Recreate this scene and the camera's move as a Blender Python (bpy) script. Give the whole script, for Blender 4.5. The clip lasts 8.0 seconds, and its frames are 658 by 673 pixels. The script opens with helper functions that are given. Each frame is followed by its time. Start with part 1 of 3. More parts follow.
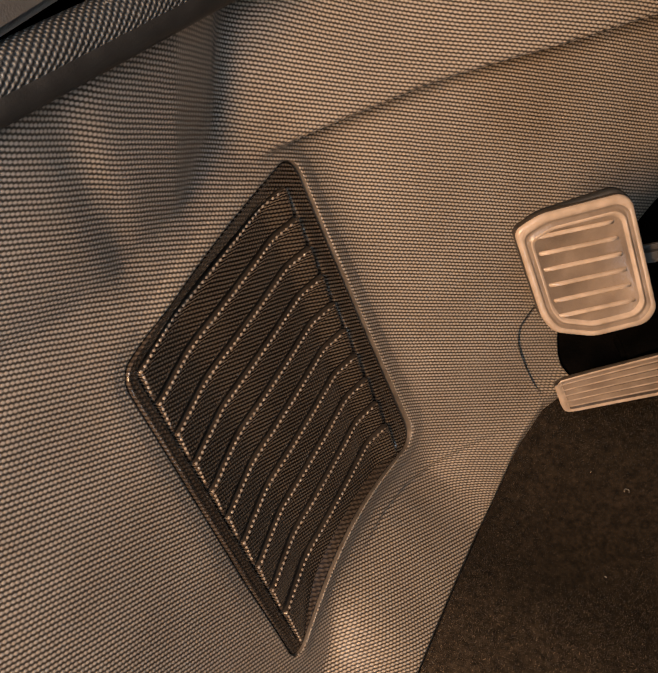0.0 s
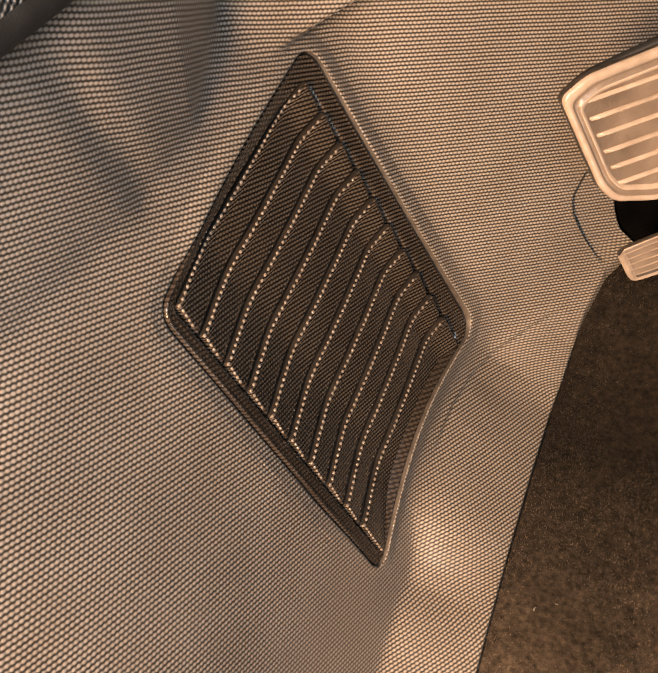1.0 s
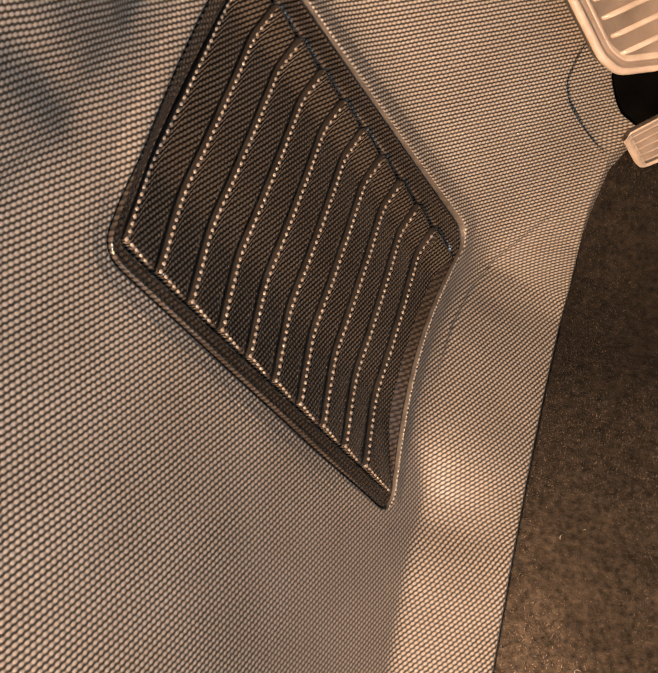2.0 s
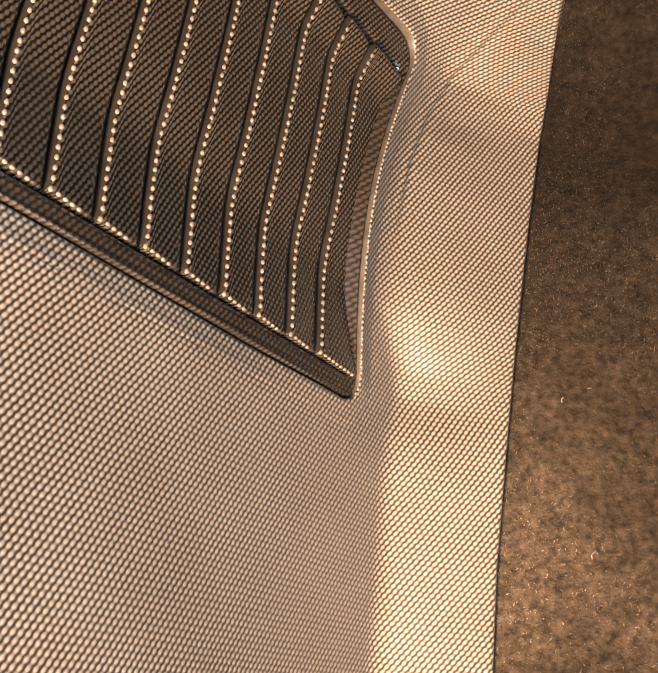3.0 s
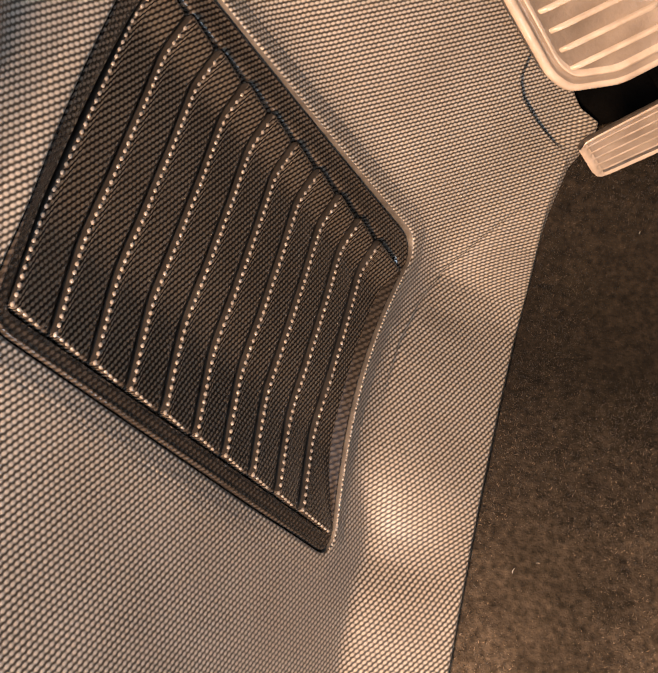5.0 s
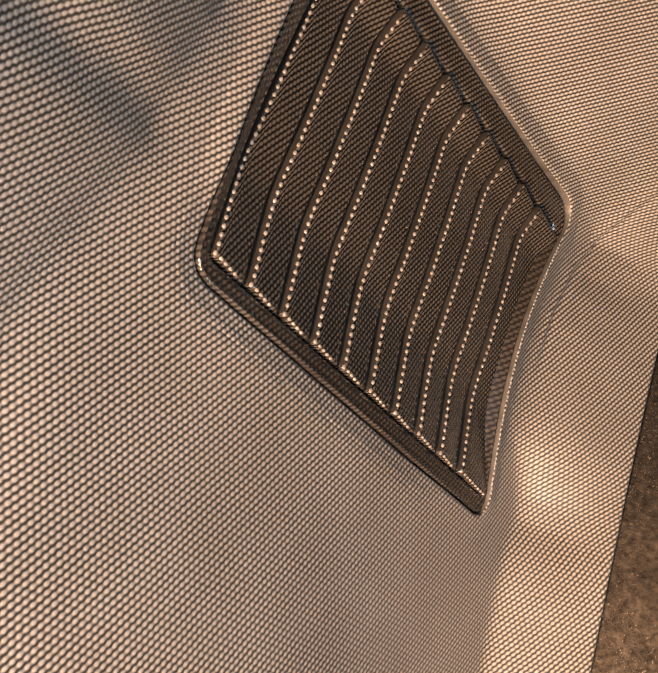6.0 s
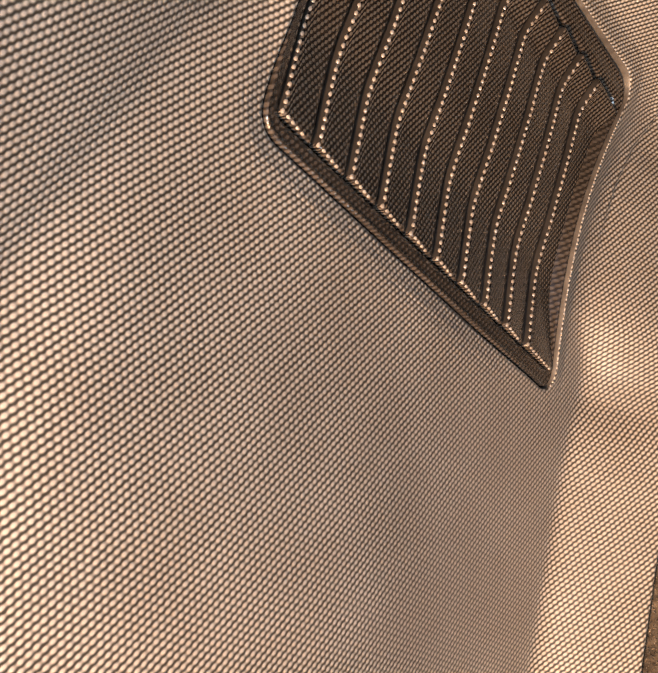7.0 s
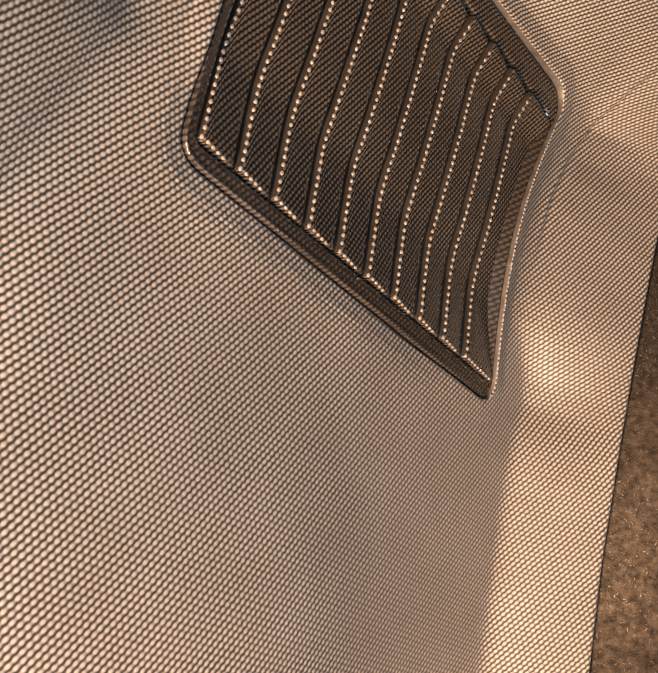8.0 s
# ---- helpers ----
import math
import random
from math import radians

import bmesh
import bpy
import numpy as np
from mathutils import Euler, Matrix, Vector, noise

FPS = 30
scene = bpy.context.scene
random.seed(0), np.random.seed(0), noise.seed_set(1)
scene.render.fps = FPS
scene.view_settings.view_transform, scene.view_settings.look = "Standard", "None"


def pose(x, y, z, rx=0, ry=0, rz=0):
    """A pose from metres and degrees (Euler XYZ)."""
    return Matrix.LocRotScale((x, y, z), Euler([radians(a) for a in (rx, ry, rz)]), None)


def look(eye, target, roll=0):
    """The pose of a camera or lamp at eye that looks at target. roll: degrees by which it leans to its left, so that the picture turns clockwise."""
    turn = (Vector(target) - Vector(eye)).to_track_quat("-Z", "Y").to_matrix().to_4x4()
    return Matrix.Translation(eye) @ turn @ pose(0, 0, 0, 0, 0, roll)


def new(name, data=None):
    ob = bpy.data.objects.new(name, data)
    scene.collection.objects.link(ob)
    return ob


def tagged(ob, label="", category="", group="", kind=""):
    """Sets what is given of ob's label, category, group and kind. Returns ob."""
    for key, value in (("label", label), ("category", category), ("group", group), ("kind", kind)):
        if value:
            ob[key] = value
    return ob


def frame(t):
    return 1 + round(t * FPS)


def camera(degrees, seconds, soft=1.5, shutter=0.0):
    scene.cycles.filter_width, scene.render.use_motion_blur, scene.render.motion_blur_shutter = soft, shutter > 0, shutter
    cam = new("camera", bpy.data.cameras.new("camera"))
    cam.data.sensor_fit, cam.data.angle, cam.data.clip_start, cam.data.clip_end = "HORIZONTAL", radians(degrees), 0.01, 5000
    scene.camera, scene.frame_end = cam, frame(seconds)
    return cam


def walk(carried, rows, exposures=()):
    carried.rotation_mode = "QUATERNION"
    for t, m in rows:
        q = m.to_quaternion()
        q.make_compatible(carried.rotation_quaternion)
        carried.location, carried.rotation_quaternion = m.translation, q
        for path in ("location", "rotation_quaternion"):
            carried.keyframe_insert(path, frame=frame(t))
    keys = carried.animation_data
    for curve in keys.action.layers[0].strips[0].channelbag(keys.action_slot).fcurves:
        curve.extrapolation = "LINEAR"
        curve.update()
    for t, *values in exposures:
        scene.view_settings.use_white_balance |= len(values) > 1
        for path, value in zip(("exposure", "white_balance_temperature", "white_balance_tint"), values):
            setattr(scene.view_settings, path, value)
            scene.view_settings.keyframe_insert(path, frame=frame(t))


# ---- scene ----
cam = camera(35.05, 8.0)
PATH = [
    (0.0, -0.4140, -0.4558, 0.4076, -2.45, -58.80, 55.09),
    (0.5, -0.4136, -0.4596, 0.3931, 0.54, -57.28, 48.51),
    (1.0, -0.4059, -0.4164, 0.3857, 1.97, -56.13, 41.81),
    (1.2, -0.4062, -0.4015, 0.3879, 2.19, -56.08, 39.91),
    (2.3, -0.3257, -0.3484, 0.3185, 7.59, -55.57, 28.68),
    (2.5, -0.3091, -0.3255, 0.3015, 7.21, -55.18, 26.32),
    (3.0, -0.2689, -0.2845, 0.3074, 6.68, -55.48, 19.87),
    (3.5, -0.2837, -0.2649, 0.3309, 5.48, -56.52, 21.32),
    (4.0, -0.3277, -0.2782, 0.3497, 6.80, -57.28, 24.66),
    (4.2, -0.3347, -0.2820, 0.3559, 6.87, -57.66, 25.58),
    (5.3, -0.3480, -0.2963, 0.3431, 2.15, -55.82, 32.96),
    (5.5, -0.3556, -0.3012, 0.3301, 0.96, -54.84, 34.06),
    (6.0, -0.3625, -0.3147, 0.3149, -0.71, -52.20, 34.58),
    (6.5, -0.3570, -0.3318, 0.3081, -1.75, -51.01, 33.76),
    (7.0, -0.3517, -0.3473, 0.3018, -1.91, -50.25, 31.54),
    (7.5, -0.3487, -0.3424, 0.3124, -1.28, -50.22, 30.34),
    (8.0, -0.3455, -0.3387, 0.3253, 0.75, -51.29, 28.78),
]
walk(cam, [(r[0], pose(*r[1:])) for r in PATH], [(0.0, -0.92, 6500, 10), (0.5, -0.73, 6500, 10), (1.0, -0.3, 6500, 10), (2.5, -0.25, 6200, 10), (3.0, 0.52, 6500, 10), (3.5, -0.1, 6450, 10), (4.0, -0.12, 6250, 10), (5.5, 0.0, 6000, 10), (6.0, 0.03, 6120, 10), (7.0, 0.03, 6120, 10), (8.0, 0.05, 6150, 10)])

# ---- light: daylight through the open driver's door, warm on the footwell ----
world = bpy.data.worlds.new("sky")
scene.world = world
world.use_nodes = True
wn = world.node_tree.nodes
sky = wn.new("ShaderNodeTexSky")
sky.sky_type = "NISHITA"
sky.sun_disc = False
sky.sun_elevation = radians(35)
sky.sun_rotation = radians(250)
world.node_tree.links.new(sky.outputs[0], wn["Background"].inputs[0])
wn["Background"].inputs[1].default_value = 0.100


def area_lamp(name, eye, target, size, size_y, watts, colour):
    data = bpy.data.lights.new(name, "AREA")
    data.shape, data.size, data.size_y = "RECTANGLE", size, size_y
    data.energy, data.color = watts, colour
    ob = new(name, data)
    ob.matrix_world = look(eye, target)
    return ob


area_lamp("door_opening_light", (-0.58, -0.97, 0.29), (0.0, 0.05, 0.03), 0.26, 0.16, 76, (1.0, 0.590, 0.305))
area_lamp("door_sky_light", (-0.52, -0.56, 0.44), (-0.24, -0.24, 0.0), 0.24, 0.24, 8.0, (0.79, 0.91, 1.0))
# added cool fill from the right for the floor; no opening is built there
area_lamp("right_fill_light", (0.82, -1.20, 0.85), (-0.05, -0.10, 0.0), 0.60, 0.40, 17.0, (0.79, 0.91, 1.0))

# ---- materials ----


def material(name, colour, rough=0.6, metal=0.0, spec=0.5):
    m = bpy.data.materials.new(name)
    m.use_nodes = True
    b = m.node_tree.nodes["Principled BSDF"]
    b.inputs["Base Color"].default_value = (*colour, 1)
    b.inputs["Roughness"].default_value = rough
    b.inputs["Metallic"].default_value = metal
    b.inputs["Specular IOR Level"].default_value = spec
    return m, m.node_tree.nodes, m.node_tree.links, b


def mathn(nodes, links, op, a, b=None, clamp=False):
    n = nodes.new("ShaderNodeMath")
    n.operation, n.use_clamp = op, clamp
    for i, v in enumerate((a, b)):
        if v is None:
            continue
        if isinstance(v, (int, float)):
            n.inputs[i].default_value = v
        else:
            links.new(v, n.inputs[i])
    return n.outputs[0]


def noise_node(nodes, links, scale, detail=3.0, coord=None):
    n = nodes.new("ShaderNodeTexNoise")
    n.inputs["Scale"].default_value = scale
    n.inputs["Detail"].default_value = detail
    if coord is not None:
        links.new(coord, n.inputs["Vector"])
    return n.outputs["Fac"]


def ramp(nodes, links, fac, low, high, p0=0.0, p1=1.0):
    n = nodes.new("ShaderNodeValToRGB")
    n.color_ramp.elements[0].position, n.color_ramp.elements[0].color = p0, (*low, 1)
    n.color_ramp.elements[1].position, n.color_ramp.elements[1].color = p1, (*high, 1)
    links.new(fac, n.inputs[0])
    return n.outputs[0]


WEAVE_TURN = 33.0      # degrees between the weave and the car's axes
WEAVE_U, WEAVE_V = 0.0031, 0.00156


def weave_material(name, dark, light, rough, depth, p0=0.30, p1=0.76):
    """A moulded fabric-like weave: staggered raised grains, shade between them painted as a darker ground, in metres of
    the UV map.
    """
    m, n, l, b = material(name, light, rough)
    uv = n.new("ShaderNodeUVMap")
    rot = n.new("ShaderNodeVectorRotate")
    rot.rotation_type = "Z_AXIS"
    rot.inputs["Angle"].default_value = radians(-WEAVE_TURN)
    l.new(uv.outputs[0], rot.inputs["Vector"])
    wob = n.new("ShaderNodeTexNoise")
    wob.inputs["Scale"].default_value = 35.0
    l.new(uv.outputs[0], wob.inputs["Vector"])
    mixv = n.new("ShaderNodeVectorMath")
    mixv.operation = "MULTIPLY_ADD"
    l.new(wob.outputs["Color"], mixv.inputs[0])
    mixv.inputs[1].default_value = (0.0010, 0.0010, 0)
    l.new(rot.outputs[0], mixv.inputs[2])
    sep = n.new("ShaderNodeSeparateXYZ")
    l.new(mixv.outputs[0], sep.inputs[0])
    al = mathn(n, l, "MULTIPLY", sep.outputs[0], math.pi / WEAVE_U)
    be = mathn(n, l, "MULTIPLY", sep.outputs[1], math.pi / WEAVE_V)
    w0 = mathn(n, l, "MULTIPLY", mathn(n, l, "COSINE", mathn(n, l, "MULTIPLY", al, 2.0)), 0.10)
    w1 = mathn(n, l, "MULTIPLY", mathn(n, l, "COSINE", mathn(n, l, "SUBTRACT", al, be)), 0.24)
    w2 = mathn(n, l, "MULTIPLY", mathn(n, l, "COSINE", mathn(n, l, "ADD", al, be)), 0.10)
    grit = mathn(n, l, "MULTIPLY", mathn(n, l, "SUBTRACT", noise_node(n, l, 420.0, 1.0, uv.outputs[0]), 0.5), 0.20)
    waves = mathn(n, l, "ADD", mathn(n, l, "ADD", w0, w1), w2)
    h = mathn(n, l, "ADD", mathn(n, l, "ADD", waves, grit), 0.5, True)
    fine = noise_node(n, l, 900.0, 2.0, uv.outputs[0])
    broad = noise_node(n, l, 14.0, 4.0, uv.outputs[0])
    # tone follows height, so the pits' shade is in the colour
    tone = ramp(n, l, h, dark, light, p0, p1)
    hue = n.new("ShaderNodeMix")
    hue.data_type, hue.blend_type = "RGBA", "MULTIPLY"
    hue.inputs["Factor"].default_value = 1.0
    l.new(tone, hue.inputs["A"])
    l.new(ramp(n, l, broad, (0.82, 0.80, 0.78), (1.0, 1.0, 1.0), 0.3, 0.7), hue.inputs["B"])
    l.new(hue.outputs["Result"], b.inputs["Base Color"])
    height = mathn(n, l, "ADD", h, mathn(n, l, "MULTIPLY", fine, 0.15))
    bump = n.new("ShaderNodeBump")
    bump.inputs["Distance"].default_value = depth
    l.new(height, bump.inputs["Height"])
    l.new(bump.outputs[0], b.inputs["Normal"])
    rr = n.new("ShaderNodeMapRange")
    l.new(broad, rr.inputs[0])
    rr.inputs[3].default_value, rr.inputs[4].default_value = rough - 0.06, rough + 0.08
    l.new(rr.outputs[0], b.inputs["Roughness"])
    return m


def rough_material(name, low, high, rough, scale, bump_scale, bump_depth, spec=0.5):
    m, n, l, b = material(name, high, rough, spec=spec)
    tc = n.new("ShaderNodeTexCoord")
    f = noise_node(n, l, scale, 6.0, tc.outputs["Object"])
    l.new(ramp(n, l, f, low, high, 0.3, 0.7), b.inputs["Base Color"])
    g = noise_node(n, l, bump_scale, 3.0, tc.outputs["Object"])
    bump = n.new("ShaderNodeBump")
    bump.inputs["Distance"].default_value = bump_depth
    l.new(g, bump.inputs["Height"])
    l.new(bump.outputs[0], b.inputs["Normal"])
    return m


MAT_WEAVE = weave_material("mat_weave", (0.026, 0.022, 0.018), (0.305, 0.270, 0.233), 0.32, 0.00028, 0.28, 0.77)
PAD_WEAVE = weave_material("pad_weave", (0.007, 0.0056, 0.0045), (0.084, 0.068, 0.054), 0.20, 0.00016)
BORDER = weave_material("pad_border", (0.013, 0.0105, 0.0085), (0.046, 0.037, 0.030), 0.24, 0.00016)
# paler than the pad: glints on the beads painted into their colour
PAD_GLINT = rough_material("pad_bead_glint", (0.115, 0.098, 0.083), (0.175, 0.151, 0.129), 0.20, 200.0, 1400.0, 0.00010)
# shade of the gaps between ribs, painted on their left flanks
RIB_SHADE = rough_material("rib_shade", (0.010, 0.008, 0.0065), (0.020, 0.0165, 0.0135), 0.5, 90.0, 1400.0, 0.00010, 0.2)
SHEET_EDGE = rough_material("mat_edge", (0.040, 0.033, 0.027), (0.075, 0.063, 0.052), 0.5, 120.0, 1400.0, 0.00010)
SHEET_GRAIN = rough_material("mat_grain", (0.13, 0.115, 0.10), (0.19, 0.168, 0.146), 0.30, 200.0, 1400.0, 0.00010)
CARPET = rough_material("tunnel_carpet", (0.0040, 0.0030, 0.0021), (0.0142, 0.0106, 0.0074), 0.95, 260.0, 700.0, 0.0008, 0.1)


def worn_lit_patches(m):
    """Paler, worn and dusty patches beside the seat, with the carpet's light fall-off painted in."""
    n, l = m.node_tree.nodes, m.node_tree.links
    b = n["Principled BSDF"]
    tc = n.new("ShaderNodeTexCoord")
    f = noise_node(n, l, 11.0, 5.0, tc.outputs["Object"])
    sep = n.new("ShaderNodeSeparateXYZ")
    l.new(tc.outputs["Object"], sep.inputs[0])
    # light painted as colour: none at the front, full towards the rear
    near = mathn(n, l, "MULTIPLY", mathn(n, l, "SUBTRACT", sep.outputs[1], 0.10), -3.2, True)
    wear_and_light = mathn(n, l, "MULTIPLY", near, mathn(n, l, "MULTIPLY", mathn(n, l, "SUBTRACT", f, 0.25), 2.4, True), True)
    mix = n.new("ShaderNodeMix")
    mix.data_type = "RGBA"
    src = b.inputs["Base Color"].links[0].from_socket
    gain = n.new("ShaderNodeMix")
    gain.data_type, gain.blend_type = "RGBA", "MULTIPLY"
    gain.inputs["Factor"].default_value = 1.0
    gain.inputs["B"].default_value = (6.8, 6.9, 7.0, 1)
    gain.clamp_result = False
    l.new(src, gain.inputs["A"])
    l.new(wear_and_light, mix.inputs["Factor"])
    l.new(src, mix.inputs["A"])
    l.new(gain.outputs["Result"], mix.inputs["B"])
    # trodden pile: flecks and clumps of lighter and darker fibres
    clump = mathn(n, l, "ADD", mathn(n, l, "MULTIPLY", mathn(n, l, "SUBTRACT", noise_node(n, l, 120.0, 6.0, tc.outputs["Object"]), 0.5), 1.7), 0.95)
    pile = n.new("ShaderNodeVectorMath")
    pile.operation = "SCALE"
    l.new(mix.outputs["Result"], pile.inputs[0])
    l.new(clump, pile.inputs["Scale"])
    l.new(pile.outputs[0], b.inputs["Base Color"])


worn_lit_patches(CARPET)
NAP = bpy.data.materials.new("carpet_fibre")
NAP.use_nodes = True
_n, _l = NAP.node_tree.nodes, NAP.node_tree.links
_g = _n.new("ShaderNodeNewGeometry")
_l.new(ramp(_n, _l, _g.outputs["Random Per Island"], (0.0048, 0.0036, 0.0025), (0.054, 0.0405, 0.0285), 0.35, 1.0), _n["Principled BSDF"].inputs["Base Color"])
_n["Principled BSDF"].inputs["Roughness"].default_value = 0.9
worn_lit_patches(NAP)
PEDAL = rough_material("pedal_rubber", (0.20, 0.158, 0.122), (0.31, 0.248, 0.197), 0.26, 70.0, 420.0, 0.00025)
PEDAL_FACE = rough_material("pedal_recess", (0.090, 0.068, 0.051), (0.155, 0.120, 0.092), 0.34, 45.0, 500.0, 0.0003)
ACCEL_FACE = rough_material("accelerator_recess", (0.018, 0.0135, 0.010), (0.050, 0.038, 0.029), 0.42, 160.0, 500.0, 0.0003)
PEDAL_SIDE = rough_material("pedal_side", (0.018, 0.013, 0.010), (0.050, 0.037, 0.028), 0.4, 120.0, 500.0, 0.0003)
LINT = rough_material("lint", (0.30, 0.27, 0.23), (0.45, 0.41, 0.36), 0.7, 200.0, 900.0, 0.0001)
# near-black without gloss: shade painted on the hollow, the arm and unseen walls
BLACK = rough_material("shade_black", (0.0010, 0.0010, 0.0010), (0.0022, 0.0020, 0.0019), 1.0, 40.0, 500.0, 0.001, 0.0)
STEEL = rough_material("painted_steel", (0.006, 0.006, 0.006), (0.014, 0.013, 0.012), 0.65, 60.0, 400.0, 0.0002)
SEAL = weave_material("seal_fabric", (0.012, 0.012, 0.012), (0.10, 0.10, 0.098), 0.45, 0.0012)
SEAL_SHADE = rough_material("seal_shade", (0.008, 0.008, 0.008), (0.016, 0.0155, 0.015), 0.55, 60.0, 700.0, 0.0002, 0.3)
TRIM = rough_material("sill_plastic", (0.030, 0.028, 0.026), (0.045, 0.042, 0.039), 0.55, 30.0, 700.0, 0.0003)

# ---- mesh helpers ----


def mesh_object(name, verts, faces, mat, parent=None, label="", uvs=None, smooth=True):
    me = bpy.data.meshes.new(name)
    me.from_pydata([tuple(v) for v in verts], [], faces)
    if uvs is not None:
        layer = me.uv_layers.new(name="UVMap")
        idx = np.zeros(len(me.loops), dtype=np.int32)
        me.loops.foreach_get("vertex_index", idx)
        layer.data.foreach_set("uv", np.asarray(uvs, dtype=np.float32)[idx].ravel())
    me.polygons.foreach_set("use_smooth", [smooth] * len(me.polygons))
    me.materials.append(mat)
    ob = new(name, me)
    if parent is not None:
        ob.parent = parent
    if label:
        tagged(ob, label)
    return ob


def grid_faces(nu, nv, close_u=False):
    out = []
    for i in range(nu if close_u else nu - 1):
        for j in range(nv - 1):
            a, b = i * nv + j, ((i + 1) % nu) * nv + j
            out.append((a, b, b + 1, a + 1))
    return out


def smax(a, b, k):
    h = np.clip(0.5 + 0.5 * (a - b) / k, 0, 1)
    return b * (1 - h) + a * h + k * h * (1 - h)


def sstep(x, a, b):
    t = np.clip((x - a) / (b - a), 0, 1)
    return t * t * (3 - 2 * t)


def rounded_quad(corners, radii, bows, n_edge=28, n_arc=9):
    """A closed outline: four corners rounded by radii, each side bowed outward by bows (metres)."""
    out = []
    for k in range(4):
        p, q, r = (np.array(corners[(k + d) % 4], float) for d in (-1, 0, 1))
        a, b = (p - q) / np.linalg.norm(p - q), (r - q) / np.linalg.norm(r - q)
        s, e = q + a * radii[k], q + b * radii[k]
        for t in np.linspace(0, 1, n_arc):
            out.append((1 - t) ** 2 * s + 2 * t * (1 - t) * q + t * t * e)
        r2 = r - b * radii[(k + 1) % 4]
        side = np.array((b[1], -b[0]))
        for t in np.linspace(0, 1, n_edge + 2)[1:-1]:
            out.append(e + (r2 - e) * t + side * bows[k] * math.sin(math.pi * t))
    return np.array(out)


def box(name, x0, x1, y0, y1, z0, z1, mat, parent=None, label="", bevel=0.004):
    bm = bmesh.new()
    bmesh.ops.create_cube(bm, size=1)
    for v in bm.verts:
        v.co = Vector(((x0 + x1) / 2 + v.co.x * (x1 - x0), (y0 + y1) / 2 + v.co.y * (y1 - y0), (z0 + z1) / 2 + v.co.z * (z1 - z0)))
    if bevel:
        bmesh.ops.bevel(bm, geom=bm.edges[:], offset=bevel, segments=2, affect="EDGES")
    me = bpy.data.meshes.new(name)
    bm.to_mesh(me)
    bm.free()
    me.materials.append(mat)
    ob = new(name, me)
    if parent is not None:
        ob.parent = parent
    if label:
        tagged(ob, label)
    return ob


# ---- the mat's shape, in the car's axes: x to the right, y forward ----
# corners in order rear-left, rear-right, front-right, front-left
PAD_OUT = rounded_quad(((-0.122, -0.1205), (0.161, -0.0985), (0.150, 0.1365), (-0.1445, 0.1075)), (0.016, 0.013, 0.018, 0.026), (0.0, -0.0165, -0.001, 0.004))
PAD_IN = rounded_quad(((-0.1148, -0.1095), (0.1535, -0.0855), (0.1420, 0.1130), (-0.1268, 0.0890)), (0.005, 0.005, 0.006, 0.008), (0.0, -0.0150, 0.0, 0.004))


SAG_AT = np.linspace(-0.01, 0.21, 111)
SAG = np.interp(SAG_AT, (0.0, 0.022, 0.047, 0.058, 0.088, 0.130, 0.165, 0.171, 0.191, 0.21), (0.0, -0.0040, -0.0080, -0.0084, -0.0073, -0.0072, -0.0080, -0.0072, 0.0006, 0.0012))
SAG = np.convolve(np.pad(SAG, 3, mode="edge"), (0.05, 0.12, 0.20, 0.26, 0.20, 0.12, 0.05), mode="valid")


def pad_sag(y, x=0.0):
    """The pad's ribs dip from the rear, run level and rise again at the front."""
    return np.interp(np.asarray(y) + 0.107 - 0.088 * (np.asarray(x) + 0.113), SAG_AT, SAG)


def outline_distance(x, y):
    """Signed distance to the pad's outline, negative inside."""
    a, b = PAD_OUT, np.roll(PAD_OUT, -1, axis=0)
    best = np.full(x.shape, 9.0)
    inside = np.zeros(x.shape, bool)
    for p, q in zip(a, b):
        d = q - p
        t = np.clip(((x - p[0]) * d[0] + (y - p[1]) * d[1]) / (d @ d), 0, 1)
        best = np.minimum(best, np.hypot(x - p[0] - t * d[0], y - p[1] - t * d[1]))
        hit = (p[1] > y) != (q[1] > y)
        inside ^= hit & (x < (q[0] - p[0]) * (y - p[1]) / (q[1] - p[1] + 1e-12) + p[0])
    return np.where(inside, -best, best)


def crease_x(y):
    return np.interp(y, (-0.6, -0.245, -0.175, -0.15, -0.13, -0.10, -0.076, -0.06, -0.045, -0.033, -0.015, 0.013, 0.056, 0.087, 0.108, 0.14, 0.17, 0.20, 0.25), (0.272, 0.228, 0.212, 0.206, 0.202, 0.195, 0.191, 0.183, 0.169, 0.160, 0.157, 0.157, 0.159, 0.166, 0.177, 0.184, 0.185, 0.186, 0.184))


RIM_Y = (-0.6, -0.25, -0.16, -0.09, -0.022, 0.05, 0.12, 0.15, 0.181, 0.21, 0.235, 0.3)


def rim_x(y):
    return np.interp(y, RIM_Y, (0.335, 0.2865, 0.2657, 0.2561, 0.2510, 0.2520, 0.2548, 0.2500, 0.2400, 0.2185, 0.2015, 0.192))


def rim_z(y):
    return np.interp(y, RIM_Y, (0.045, 0.0468, 0.0473, 0.0480, 0.0475, 0.0450, 0.0430, 0.0466, 0.0520, 0.0630, 0.0755, 0.087))


